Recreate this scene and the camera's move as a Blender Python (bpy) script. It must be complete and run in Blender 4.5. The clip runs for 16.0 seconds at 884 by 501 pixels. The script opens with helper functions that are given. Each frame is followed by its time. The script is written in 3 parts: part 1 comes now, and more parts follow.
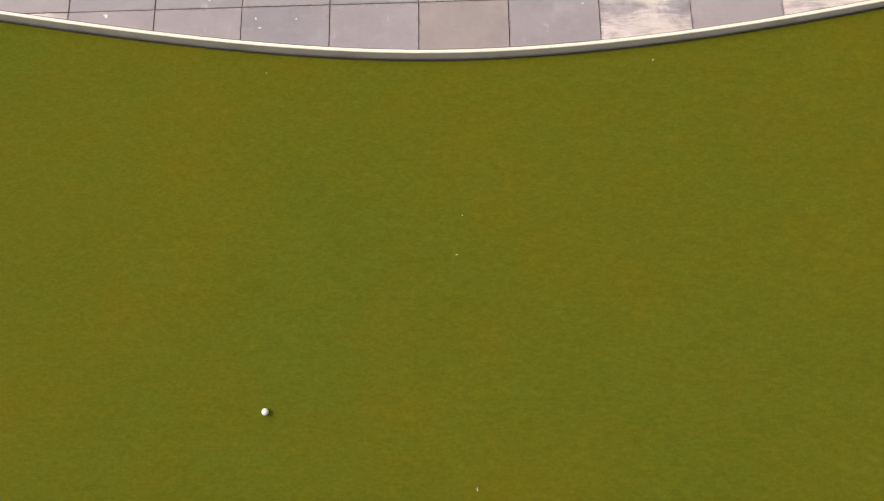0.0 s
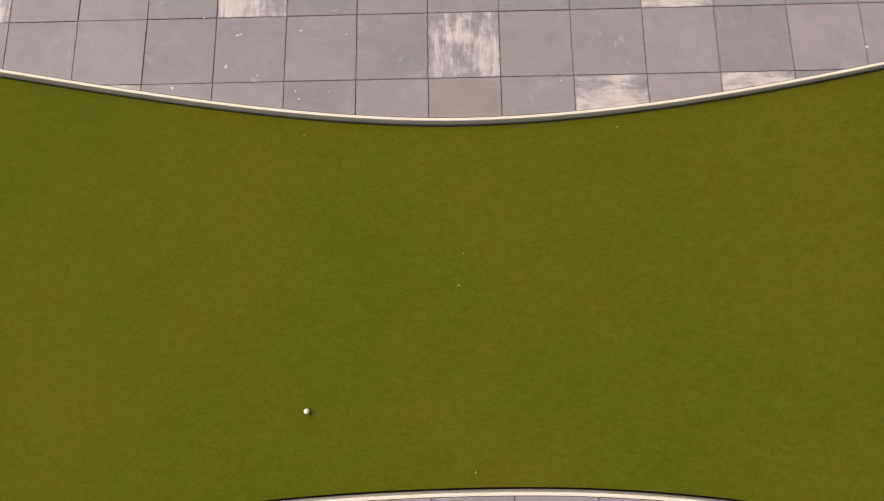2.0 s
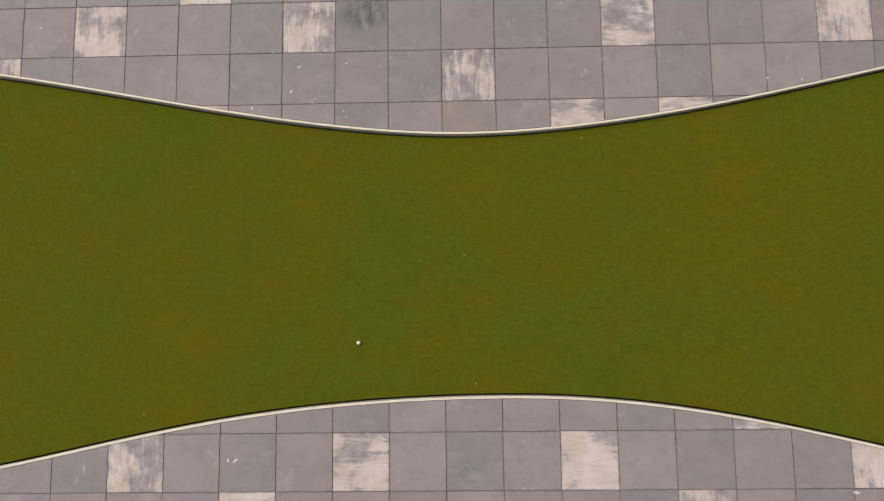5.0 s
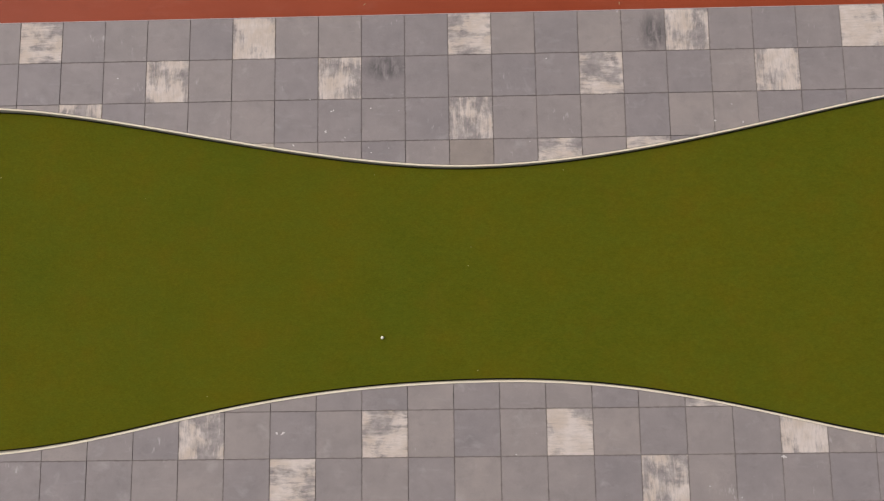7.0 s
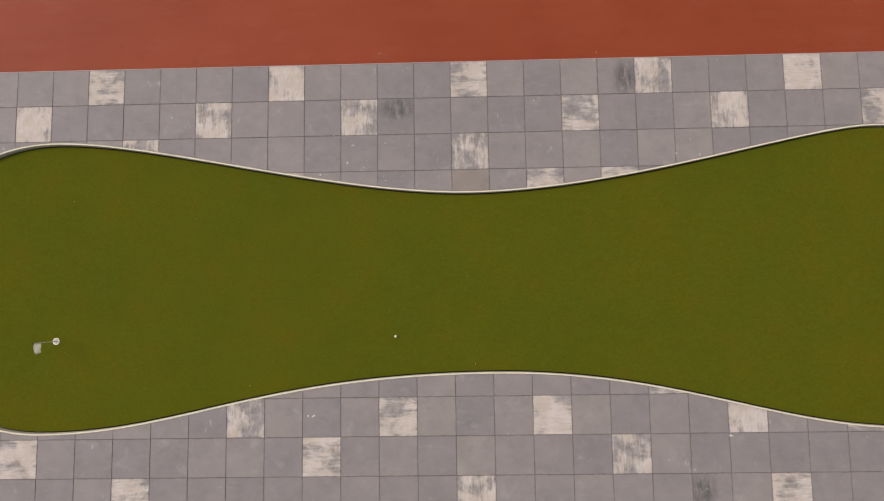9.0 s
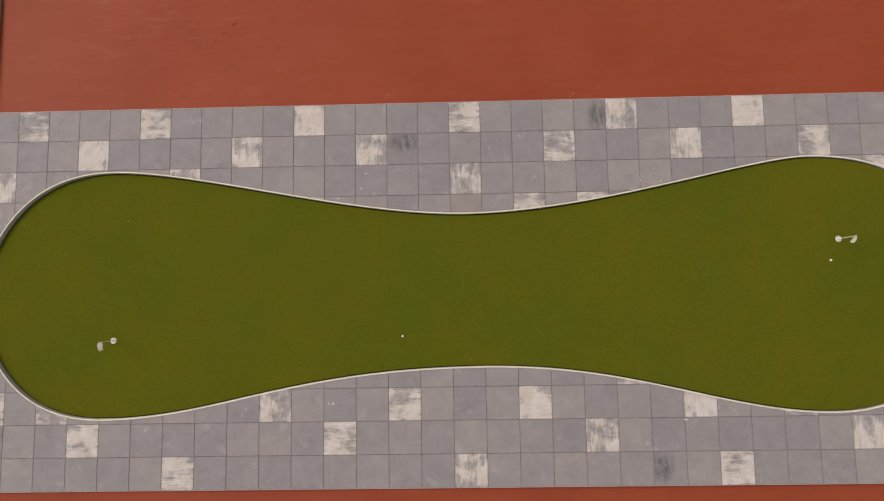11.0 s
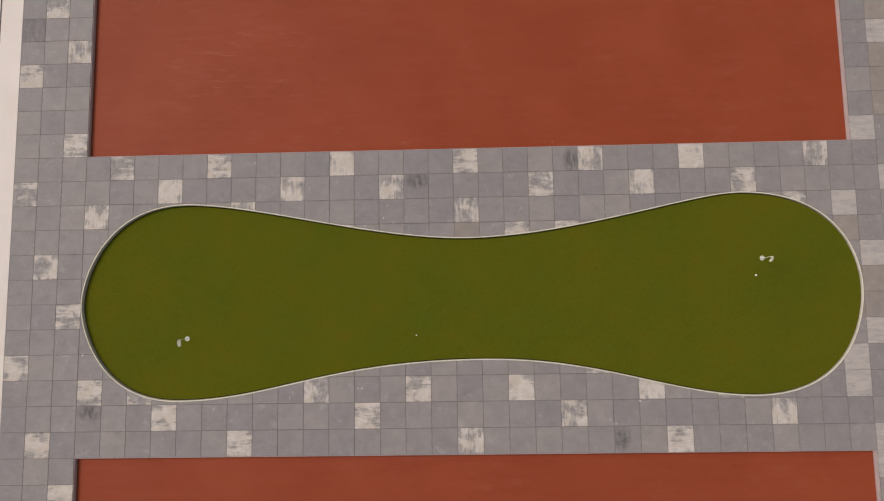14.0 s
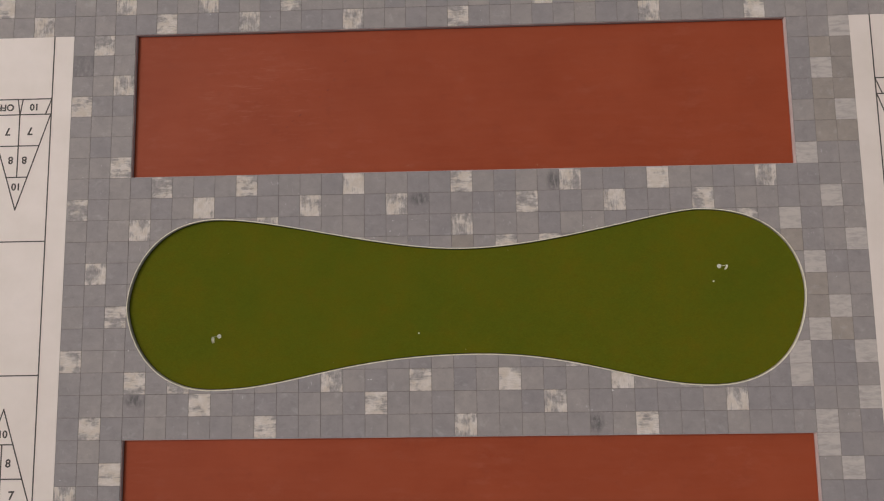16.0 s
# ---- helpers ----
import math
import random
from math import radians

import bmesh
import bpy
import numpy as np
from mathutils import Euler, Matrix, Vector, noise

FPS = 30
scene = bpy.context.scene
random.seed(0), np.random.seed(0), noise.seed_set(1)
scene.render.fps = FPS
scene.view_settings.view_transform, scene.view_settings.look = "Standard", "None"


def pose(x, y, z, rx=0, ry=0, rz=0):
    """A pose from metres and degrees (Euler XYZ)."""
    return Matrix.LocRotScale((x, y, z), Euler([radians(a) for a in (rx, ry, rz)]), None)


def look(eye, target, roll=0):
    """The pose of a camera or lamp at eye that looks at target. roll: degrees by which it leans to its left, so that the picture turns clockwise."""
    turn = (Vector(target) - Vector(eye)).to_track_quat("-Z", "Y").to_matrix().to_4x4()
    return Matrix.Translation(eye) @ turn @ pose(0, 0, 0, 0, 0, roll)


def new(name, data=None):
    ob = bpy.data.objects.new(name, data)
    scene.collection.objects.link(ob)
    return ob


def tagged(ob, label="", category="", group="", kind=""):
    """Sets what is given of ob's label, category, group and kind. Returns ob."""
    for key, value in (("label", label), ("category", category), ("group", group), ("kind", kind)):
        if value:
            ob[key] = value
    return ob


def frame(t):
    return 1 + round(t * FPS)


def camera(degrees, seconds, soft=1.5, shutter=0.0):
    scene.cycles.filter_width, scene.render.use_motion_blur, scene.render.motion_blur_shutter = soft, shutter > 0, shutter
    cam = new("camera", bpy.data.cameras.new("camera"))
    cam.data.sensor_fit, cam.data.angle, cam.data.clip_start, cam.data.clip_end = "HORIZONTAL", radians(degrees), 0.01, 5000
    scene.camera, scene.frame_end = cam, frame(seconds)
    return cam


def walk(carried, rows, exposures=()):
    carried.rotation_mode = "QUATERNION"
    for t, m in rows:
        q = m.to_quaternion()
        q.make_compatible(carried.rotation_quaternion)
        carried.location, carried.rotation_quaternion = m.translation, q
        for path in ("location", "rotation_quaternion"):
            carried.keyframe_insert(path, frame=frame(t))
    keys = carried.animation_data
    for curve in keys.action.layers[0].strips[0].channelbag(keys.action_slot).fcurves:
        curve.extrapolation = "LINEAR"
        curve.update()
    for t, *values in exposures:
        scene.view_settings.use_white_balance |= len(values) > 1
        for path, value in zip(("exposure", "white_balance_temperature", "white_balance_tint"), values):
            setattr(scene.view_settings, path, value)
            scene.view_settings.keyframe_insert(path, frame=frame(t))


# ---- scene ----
# camera: a drone that climbs straight up over the green, looking down
cam = camera(73.0, 16.0, soft=1.15)
ROWS = [
    (0, 0.245, -3.678, 3.672, 11.15, 1.78, -0.65),
    (0.5, 0.220, -3.650, 3.822, 10.92, 1.34, -0.44),
    (1, 0.186, -3.630, 4.039, 10.87, 0.93, -0.59),
    (1.5, 0.174, -3.617, 4.327, 10.96, 0.94, -0.70),
    (2, 0.193, -3.627, 4.641, 11.30, 1.29, -0.66),
    (2.5, 0.187, -3.607, 4.876, 11.31, 1.30, -0.64),
    (3, 0.154, -3.575, 5.191, 11.39, 1.17, -0.65),
    (3.5, 0.142, -3.567, 5.526, 10.38, 1.24, -0.67),
    (4, 0.133, -3.600, 5.843, 8.25, 1.27, -0.73),
    (4.2, 0.144, -3.617, 5.977, 7.31, 1.36, -0.67),
    (6.3, 0.044, -3.570, 7.558, 5.44, 1.10, -0.74),
    (6.5, 0.035, -3.571, 7.697, 5.55, 1.10, -0.76),
    (7, -0.003, -3.575, 8.083, 5.74, 0.95, -0.84),
    (7.5, -0.008, -3.551, 8.468, 5.68, 1.02, -0.86),
    (8, -0.004, -3.526, 8.853, 5.59, 1.09, -0.82),
    (8.5, 0.012, -3.485, 9.252, 5.39, 1.18, -0.85),
    (9, 0.025, -3.426, 9.659, 5.16, 1.30, -0.87),
    (11.5, 0.094, -3.400, 11.872, 5.54, 1.27, -0.94),
    (12, 0.160, -3.357, 12.365, 5.38, 1.62, -0.90),
    (12.5, 0.165, -3.323, 12.855, 5.32, 1.74, -0.90),
    (13, 0.131, -3.306, 13.364, 5.38, 1.69, -0.89),
    (13.5, 0.091, -3.310, 13.868, 5.50, 1.58, -0.89),
    (14, 0.050, -3.326, 14.408, 5.63, 1.50, -0.92),
    (14.5, 0.042, -3.311, 14.949, 5.62, 1.49, -0.92),
    (15, 0.056, -3.297, 15.512, 5.59, 1.47, -0.92),
    (15.5, 0.088, -3.313, 16.058, 5.66, 1.50, -0.93),
    (16, 0.146, -3.289, 16.579, 5.63, 1.53, -0.93),
]
EXPOSURES = [(0.0, 0.75, 6500, 17), (1.5, 0.54, 6500, 16), (3.5, 0.3, 6500, 15), (7.0, 0.1, 6500, 13), (12.5, 0.1, 6500, 11), (16.0, -0.26, 6500, 10)]
walk(cam, [(t, pose(*p)) for t, *p in ROWS], EXPOSURES)

# light: a bright overcast sky, the veiled sun to the west
SUN_FROM = Vector((-0.66, 0.27, 0.72)).normalized()
world = bpy.data.worlds.new("overcast_sky")
scene.world = world
world.use_nodes = True
wn, wl = world.node_tree.nodes, world.node_tree.links
sky = wn.new("ShaderNodeTexSky")
sky.sky_type, sky.sun_disc = "NISHITA", False
sky.sun_elevation = math.asin(SUN_FROM.z)
sky.sun_rotation = math.atan2(SUN_FROM.x, SUN_FROM.y) % (2 * math.pi)
sky.dust_density, sky.air_density = 3.0, 1.0
veil = wn.new("ShaderNodeHueSaturation")
veil.inputs["Saturation"].default_value = 0.22
wl.new(sky.outputs["Color"], veil.inputs["Color"])
wl.new(veil.outputs["Color"], wn["Background"].inputs["Color"])
wn["Background"].inputs["Strength"].default_value = 0.095
sun_data = bpy.data.lights.new("veiled_sun", "SUN")
sun_data.energy, sun_data.angle, sun_data.color = 1.75, radians(30), (1.0, 0.885, 0.83)
sun = new("veiled_sun", sun_data)
sun.matrix_world = look(SUN_FROM * 60, (0, 0, 0))

# plan: one paver is 24 inches square; columns count to the east, rows to the north
P = 0.61
TURF_Z, COURT_Z = -0.066, -0.105


def turf_z(x):
    """The turf lies deep at the west end of its edging and rises a little towards the east end."""
    return TURF_Z + 0.0028 * x


def col_x(i):
    """The column line i; the pavers east of line 12 were cut a little narrower."""
    return P * (i if i <= 12 else 12 + (i - 12) * 0.96)


# ---- materials ----
class Nodes:
    """A small helper to wire a Principled material."""

    def __init__(self, name):
        self.mat = bpy.data.materials.new(name)
        self.mat.use_nodes = True
        self.tree = self.mat.node_tree
        self.shader = self.tree.nodes["Principled BSDF"]

    def add(self, kind, **settings):
        node = self.tree.nodes.new(kind)
        for key, value in settings.items():
            if key in node.inputs:
                node.inputs[key].default_value = value
        return node

    def link(self, a, b):
        self.tree.links.new(a, b)

    def noise(self, vec, scale, detail=4.0, rough=0.55, distortion=0.0):
        n = self.add("ShaderNodeTexNoise", Scale=scale, Detail=detail, Roughness=rough, Distortion=distortion)
        if vec is not None:
            self.link(vec, n.inputs["Vector"])
        return n.outputs["Fac"]

    def ramp(self, fac, lo, hi, a=0.0, b=1.0):
        n = self.add("ShaderNodeMapRange")
        n.clamp = True
        for k, v in zip((1, 2, 3, 4), (lo, hi, a, b)):
            n.inputs[k].default_value = v
        self.link(fac, n.inputs[0])
        return n.outputs[0]

    def math(self, op, a, b):
        n = self.add("ShaderNodeMath")
        n.operation = op
        for k, v in enumerate((a, b)):
            if isinstance(v, (int, float)):
                n.inputs[k].default_value = v
            else:
                self.link(v, n.inputs[k])
        return n.outputs[0]

    def mix(self, fac, a, b, blend="MIX"):
        n = self.add("ShaderNodeMix")
        n.data_type, n.blend_type = "RGBA", blend
        for socket, v in ((n.inputs[0], fac), (n.inputs[6], a), (n.inputs[7], b)):
            if isinstance(v, (int, float)):
                socket.default_value = v
            elif isinstance(v, tuple):
                socket.default_value = (*v, 1.0)
            else:
                self.link(v, socket)
        return n.outputs[2]

    def vec(self, base, scale=(1, 1, 1), spin=0.0):
        n = self.add("ShaderNodeMapping")
        n.inputs["Scale"].default_value = scale
        n.inputs["Rotation"].default_value = (0, 0, spin)
        self.link(base, n.inputs["Vector"])
        return n.outputs["Vector"]

    def place(self):
        return self.add("ShaderNodeNewGeometry").outputs["Position"]

    def finish(self, colour, rough=0.85, bump=None, depth=0.002, metal=0.0, specular=0.3):
        if isinstance(colour, tuple):
            self.shader.inputs["Base Color"].default_value = (*colour, 1)
        else:
            self.link(colour, self.shader.inputs["Base Color"])
        if isinstance(rough, (int, float)):
            self.shader.inputs["Roughness"].default_value = rough
        else:
            self.link(rough, self.shader.inputs["Roughness"])
        self.shader.inputs["Metallic"].default_value = metal
        self.shader.inputs["Specular IOR Level"].default_value = specular
        if bump is not None:
            b = self.add("ShaderNodeBump", Strength=1.0, Distance=depth)
            self.link(bump, b.inputs["Height"])
            self.link(b.outputs["Normal"], self.shader.inputs["Normal"])
        return self.mat


def piece_random(n, joined):
    """A random number for each paver, whether it is an object or an island of the joined field."""
    if joined:
        return n.add("ShaderNodeNewGeometry").outputs["Random Per Island"]
    return n.add("ShaderNodeObjectInfo").outputs["Random"]


def shifted(n, rnd):
    """Positions moved by a random amount for each piece, so that no two pieces carry the same marks."""
    move = n.add("ShaderNodeCombineXYZ")
    n.link(n.math("MULTIPLY", rnd, 71.0), move.inputs[0])
    n.link(n.math("MULTIPLY", rnd, -37.0), move.inputs[1])
    n.link(n.math("MULTIPLY", rnd, 13.0), move.inputs[2])
    add = n.add("ShaderNodeVectorMath")
    n.link(n.place(), add.inputs[0])
    n.link(move.outputs[0], add.inputs[1])
    return add.outputs[0]


def joint_dirt(n, base, p):
    """Brown dirt that has washed into the paver edges here and there."""
    split = n.add("ShaderNodeSeparateXYZ")
    n.link(n.place(), split.inputs[0])
    x, y = n.math("DIVIDE", split.outputs[0], P), n.math("DIVIDE", split.outputs[1], P)
    over = n.math("MAXIMUM", n.math("SUBTRACT", x, 12.0), 0.0)
    x = n.math("ADD", x, n.math("MULTIPLY", over, 1 / 0.96 - 1))
    off = [n.math("ABSOLUTE", n.math("SUBTRACT", n.math("FRACT", n.math("ADD", v, 100.0), 0.0), 0.5), 0.0) for v in (x, y)]
    edge = n.math("ADD", n.math("MAXIMUM", off[0], off[1]), n.ramp(n.noise(p, 14, 5, 0.7), 0.25, 0.75, -0.035, 0.012))
    return n.mix(n.ramp(edge, 0.464, 0.497, 0.0, 0.72), base, (0.165, 0.138, 0.124))


def grey_base(n, rnd, p, cool=(0.239, 0.2165, 0.2155), warm=(0.284, 0.252, 0.236)):
    tone = n.ramp(n.math("FRACT", n.math("MULTIPLY", rnd, 3.71), 0.0), 0, 1, 0.0, 1.0)
    base = n.mix(tone, cool, warm)
    shade = n.ramp(n.math("FRACT", n.math("MULTIPLY", rnd, 9.13), 0.0), 0.0, 0.35, 0.20, 0.0)
    base = n.mix(shade, base, (0.204, 0.188, 0.191))
    cloud = n.ramp(n.noise(p, 2.6, 5, 0.6), 0.32, 0.7)
    base = n.mix(cloud, base, n.mix(1.0, base, (1.20, 1.18, 1.16), "MULTIPLY"))
    smear = n.ramp(n.noise(n.vec(p, (2.0, 7.0, 1), 0.3), 2.0, 5, 0.62), 0.57, 0.78, 0.0, 0.30)
    base = n.mix(smear, base, (0.40, 0.375, 0.365))
    dirt = n.ramp(n.noise(p, 5.5, 6, 0.68), 0.52, 0.76, 0.0, 0.28)
    base = n.mix(dirt, base, (0.15, 0.14, 0.14))
    bloom = n.ramp(n.noise(p, 3.4, 4, 0.58, 0.3), 0.60, 0.78, 0.0, 0.36)
    base = n.mix(bloom, base, (0.47, 0.44, 0.425))
    base = joint_dirt(n, base, p)
    grain = n.ramp(n.noise(p, 160, 3, 0.7), 0.3, 0.7, 0.92, 1.08)
    g = n.add("ShaderNodeCombineColor")
    for k in range(3):
        n.link(grain, g.inputs[k])
    return n.mix(1.0, base, g.outputs[0], "MULTIPLY")


def chips(n, p, base):
    """A few pale chips and droppings, scattered thinly."""
    cell = n.add("ShaderNodeTexVoronoi", Scale=3.1)
    n.link(n.vec(p, (1.0, 1.35, 1.0), 0.5), cell.inputs["Vector"])
    warped = n.math("ADD", cell.outputs["Distance"], n.ramp(n.noise(p, 40, 2), 0, 1, -0.03, 0.03))
    dot = n.ramp(warped, 0.030, 0.048, 1.0, 0.0)
    few = n.math("GREATER_THAN", n.noise(p, 1.3, 1), 0.56)
    return n.mix(n.math("MULTIPLY", dot, n.math("MULTIPLY", few, 0.6)), base, (0.74, 0.72, 0.70))


def drips(n, p, base):
    """Pale lime drips, short and vertical, in a few places."""
    thin = n.noise(n.vec(p, (20, 7, 1)), 1.0, 3, 0.55)
    where = n.ramp(n.noise(p, 1.9, 2), 0.60, 0.70)
    return n.mix(n.math("MULTIPLY", n.ramp(thin, 0.60, 0.72, 0.0, 0.5), where), base, (0.58, 0.54, 0.53))


def paver_grey(joined):
    n = Nodes("grey_concrete_paver")
    rnd = piece_random(n, joined)
    p = shifted(n, rnd)
    base = chips(n, p, drips(n, p, grey_base(n, rnd, p)))
    return n.finish(base, n.ramp(n.noise(p, 9), 0.3, 0.7, 0.62, 0.80), n.noise(p, 220, 3, 0.7), 0.0004, specular=0.4)


def paver_taupe(joined):
    n = Nodes("taupe_concrete_paver")
    rnd = piece_random(n, joined)
    p = shifted(n, rnd)
    base = chips(n, p, grey_base(n, rnd, p, (0.262, 0.226, 0.200), (0.300, 0.257, 0.222)))
    return n.finish(base, n.ramp(n.noise(p, 9), 0.3, 0.7, 0.62, 0.80), n.noise(p, 220, 3, 0.7), 0.0004, specular=0.4)


def paver_cream(joined, lengthwise):
    """Cream paver whose worn streaks run north and south (lengthwise) or east and west."""
    n = Nodes("streaked_cream_paver")
    rnd = piece_random(n, joined)
    p = shifted(n, rnd)
    stretch = (17, 2.6, 1) if lengthwise else (2.6, 17, 1)
    streak = n.noise(n.vec(p, stretch), 1.0, 8, 0.70, 0.9)
    wide = n.noise(n.vec(p, tuple(0.3 * v for v in stretch)), 1.0, 4, 0.55, 0.8)
    patch = n.noise(p, 2.3, 5, 0.6, 0.4)
    if joined:
        share = n.ramp(n.math("FRACT", n.math("MULTIPLY", rnd, 5.17), 0.0), 0, 1, -0.055, 0.055)
    else:
        kept = n.add("ShaderNodeObjectInfo").outputs["Alpha"]
        share = n.math("MULTIPLY", n.math("SUBTRACT", 0.58, kept), 0.30)
    worn = n.math("ADD", n.math("MULTIPLY", streak, 0.52), n.math("ADD", n.math("MULTIPLY", patch, 0.95), n.math("MULTIPLY", wide, 0.45)))
    mask = n.ramp(n.math("ADD", worn, share), 0.905, 1.045, 0.0, 0.94)
    cream = n.mix(n.ramp(n.noise(p, 4.5, 4), 0.35, 0.65), (0.56, 0.475, 0.395), (0.66, 0.59, 0.535))
    fine = n.ramp(n.noise(n.vec(p, stretch), 2.2, 6, 0.72, 0.5), 0.45, 0.72, 0.0, 0.6)
    cream = n.mix(fine, cream, (0.42, 0.375, 0.335))
    fleck = n.ramp(n.noise(p, 38, 4, 0.7), 0.62, 0.74, 0.0, 0.55)
    cream = n.mix(fleck, cream, (0.30, 0.265, 0.225))
    grey = n.mix(n.ramp(n.noise(p, 9.0, 5, 0.65), 0.35, 0.65), (0.225, 0.205, 0.200), (0.37, 0.335, 0.315))
    base = joint_dirt(n, n.mix(mask, cream, grey), p)
    return n.finish(base, 0.84, n.noise(p, 200, 3), 0.0004)


def paver_stained(joined):
    """Grey paver with a dark smudge towards its north edge."""
    n = Nodes("dark_stained_paver")
    rnd = piece_random(n, joined)
    p = shifted(n, rnd)
    base = grey_base(n, rnd, p)
    blot = n.ramp(n.noise(n.vec(p, (7.0, 2.4, 1)), 1.6, 6, 0.66, 0.5), 0.34, 0.56, 0.0, 0.88)
    if joined:
        blot = n.math("MULTIPLY", blot, 0.45)
    else:
        local = n.add("ShaderNodeTexCoord").outputs["Object"]
        off = n.add("ShaderNodeVectorMath")
        off.operation = "DISTANCE"
        n.link(n.vec(local, (1.0, 1.5, 0.0)), off.inputs[0])
        off.inputs[1].default_value = (0.03, 0.22, 0.0)
        blot = n.math("MULTIPLY", blot, n.ramp(off.outputs["Value"], 0.14, 0.36, 1.0, 0.0))
    base = n.mix(blot, base, (0.115, 0.105, 0.105))
    pale = n.ramp(n.noise(n.vec(p, (3, 6, 1), 0.8), 2.2, 5, 0.66), 0.60, 0.74, 0.0, 0.4)
    base = n.mix(pale, base, (0.46, 0.43, 0.41))
    return n.finish(base, 0.78, n.noise(p, 220, 3), 0.0004)


def paver_faded(joined):
    """Grey paver on which only a thin veil of the cream coat is left."""
    n = Nodes("faded_cream_paver")
    rnd = piece_random(n, joined)
    p = shifted(n, rnd)
    veil_mask = n.ramp(n.noise(n.vec(p, (2.2, 7.0, 1)), 1.3, 6, 0.66, 0.5), 0.27, 0.58, 0.25, 0.95)
    base = n.mix(veil_mask, grey_base(n, rnd, p), (0.50, 0.445, 0.405))
    return n.finish(base, 0.8, n.noise(p, 210, 3), 0.0004)


def turf_material():
    n = Nodes("artificial_turf")
    p = n.place()
    big = n.ramp(n.noise(p, 0.42, 3, 0.55), 0.34, 0.66)
    base = n.mix(big, (0.083, 0.0975, 0.0068), (0.113, 0.104, 0.0064))
    mid = n.ramp(n.noise(n.vec(p, (1.0, 1.5, 1)), 3.2, 5, 0.66), 0.35, 0.70)
    base = n.mix(n.math("MULTIPLY", mid, 0.65), base, (0.094, 0.113, 0.0095))
    brown = n.ramp(n.noise(p, 1.7, 5, 0.7), 0.54, 0.74, 0.0, 0.36)
    base = n.mix(brown, base, (0.124, 0.092, 0.008))
    thatch = n.ramp(n.noise(n.vec(p, (1.0, 2.1, 1)), 8.0, 6, 0.72), 0.44, 0.66, 0.0, 0.24)
    base = n.mix(thatch, base, (0.132, 0.114, 0.007))
    blade = n.ramp(n.noise(n.vec(p, (1.0, 0.45, 1)), 95, 4, 0.75), 0.28, 0.72, 0.92, 1.08)
    tuft = n.ramp(n.noise(n.vec(p, (1.0, 2.2, 1)), 27, 3, 0.6), 0.35, 0.65, 0.93, 1.07)
    fine = n.ramp(n.noise(n.vec(p, (1.0, 1.6, 1)), 13, 6, 0.70), 0.3, 0.7, 0.92, 1.06)
    g = n.add("ShaderNodeCombineColor")
    for k in range(3):
        n.link(n.math("MULTIPLY", tuft, n.math("MULTIPLY", blade, fine)), g.inputs[k])
    base = n.mix(1.0, base, g.outputs[0], "MULTIPLY")
    return n.finish(base, 0.85, n.noise(p, 130, 3, 0.8), 0.003, specular=0.01)


def clay_material():
    n = Nodes("red_court_surface")
    p = n.place()
    big = n.ramp(n.noise(p, 0.45, 5, 0.6), 0.3, 0.7)
    base = n.mix(big, (0.268, 0.0505, 0.019), (0.312, 0.063, 0.025))
    brush = n.ramp(n.noise(n.vec(p, (0.35, 3.0, 1), 0.02), 1.5, 6, 0.65), 0.42, 0.70, 0.0, 0.17)
    base = n.mix(brush, base, (0.345, 0.092, 0.047))
    scuff = n.ramp(n.noise(n.vec(p, (0.9, 5.5, 1), 0.10), 1.3, 7, 0.74), 0.56, 0.70, 0.0, 0.50)
    far = n.add("ShaderNodeVectorMath")
    far.operation = "DISTANCE"
    n.link(p, far.inputs[0])
    far.inputs[1].default_value = (-5.4, 3.1, COURT_Z)
    where = n.math("MAXIMUM", n.ramp(far.outputs["Value"], 0.6, 2.6, 1.0, 0.0), n.ramp(n.noise(p, 0.32, 2), 0.56, 0.70, 0.0, 0.25))
    base = n.mix(n.math("MULTIPLY", scuff, where), base, (0.46, 0.185, 0.12))
    bloom = n.ramp(n.noise(n.vec(p, (0.8, 2.0, 1)), 2.1, 6, 0.66), 0.52, 0.76, 0.0, 0.22)
    base = n.mix(n.math("MULTIPLY", bloom, n.ramp(n.noise(p, 0.5, 2), 0.45, 0.6)), base, (0.43, 0.165, 0.11))
    dark = n.ramp(n.noise(p, 2.4, 6, 0.7), 0.56, 0.80, 0.0, 0.34)
    base = n.mix(dark, base, (0.185, 0.038, 0.02))
    sand = n.ramp(n.noise(p, 190, 3, 0.7), 0.3, 0.7, 0.88, 1.12)
    g = n.add("ShaderNodeCombineColor")
    for k in range(3):
        n.link(sand, g.inputs[k])
    base = n.mix(1.0, base, g.outputs[0], "MULTIPLY")
    return n.finish(base, 0.62, n.noise(p, 240, 3), 0.0005, specular=0.16)


def plain_material(name, a, b, scale=3.0, rough=0.8, grain=120, depth=0.0003, stain=None, metal=0.0, specular=0.3):
    """Two tones in soft clouds with a fine grain, and stains where they are given."""
    n = Nodes(name)
    p = n.place()
    base = n.mix(n.ramp(n.noise(p, scale, 5, 0.6), 0.3, 0.7), a, b)
    if stain:
        base = n.mix(n.ramp(n.noise(n.vec(p, (1, 2.2, 1)), scale * 1.7, 6, 0.68), 0.56, 0.76, 0.0, 0.6), base, stain)
    return n.finish(base, rough, n.noise(p, grain, 3, 0.7), depth, metal=metal, specular=specular)


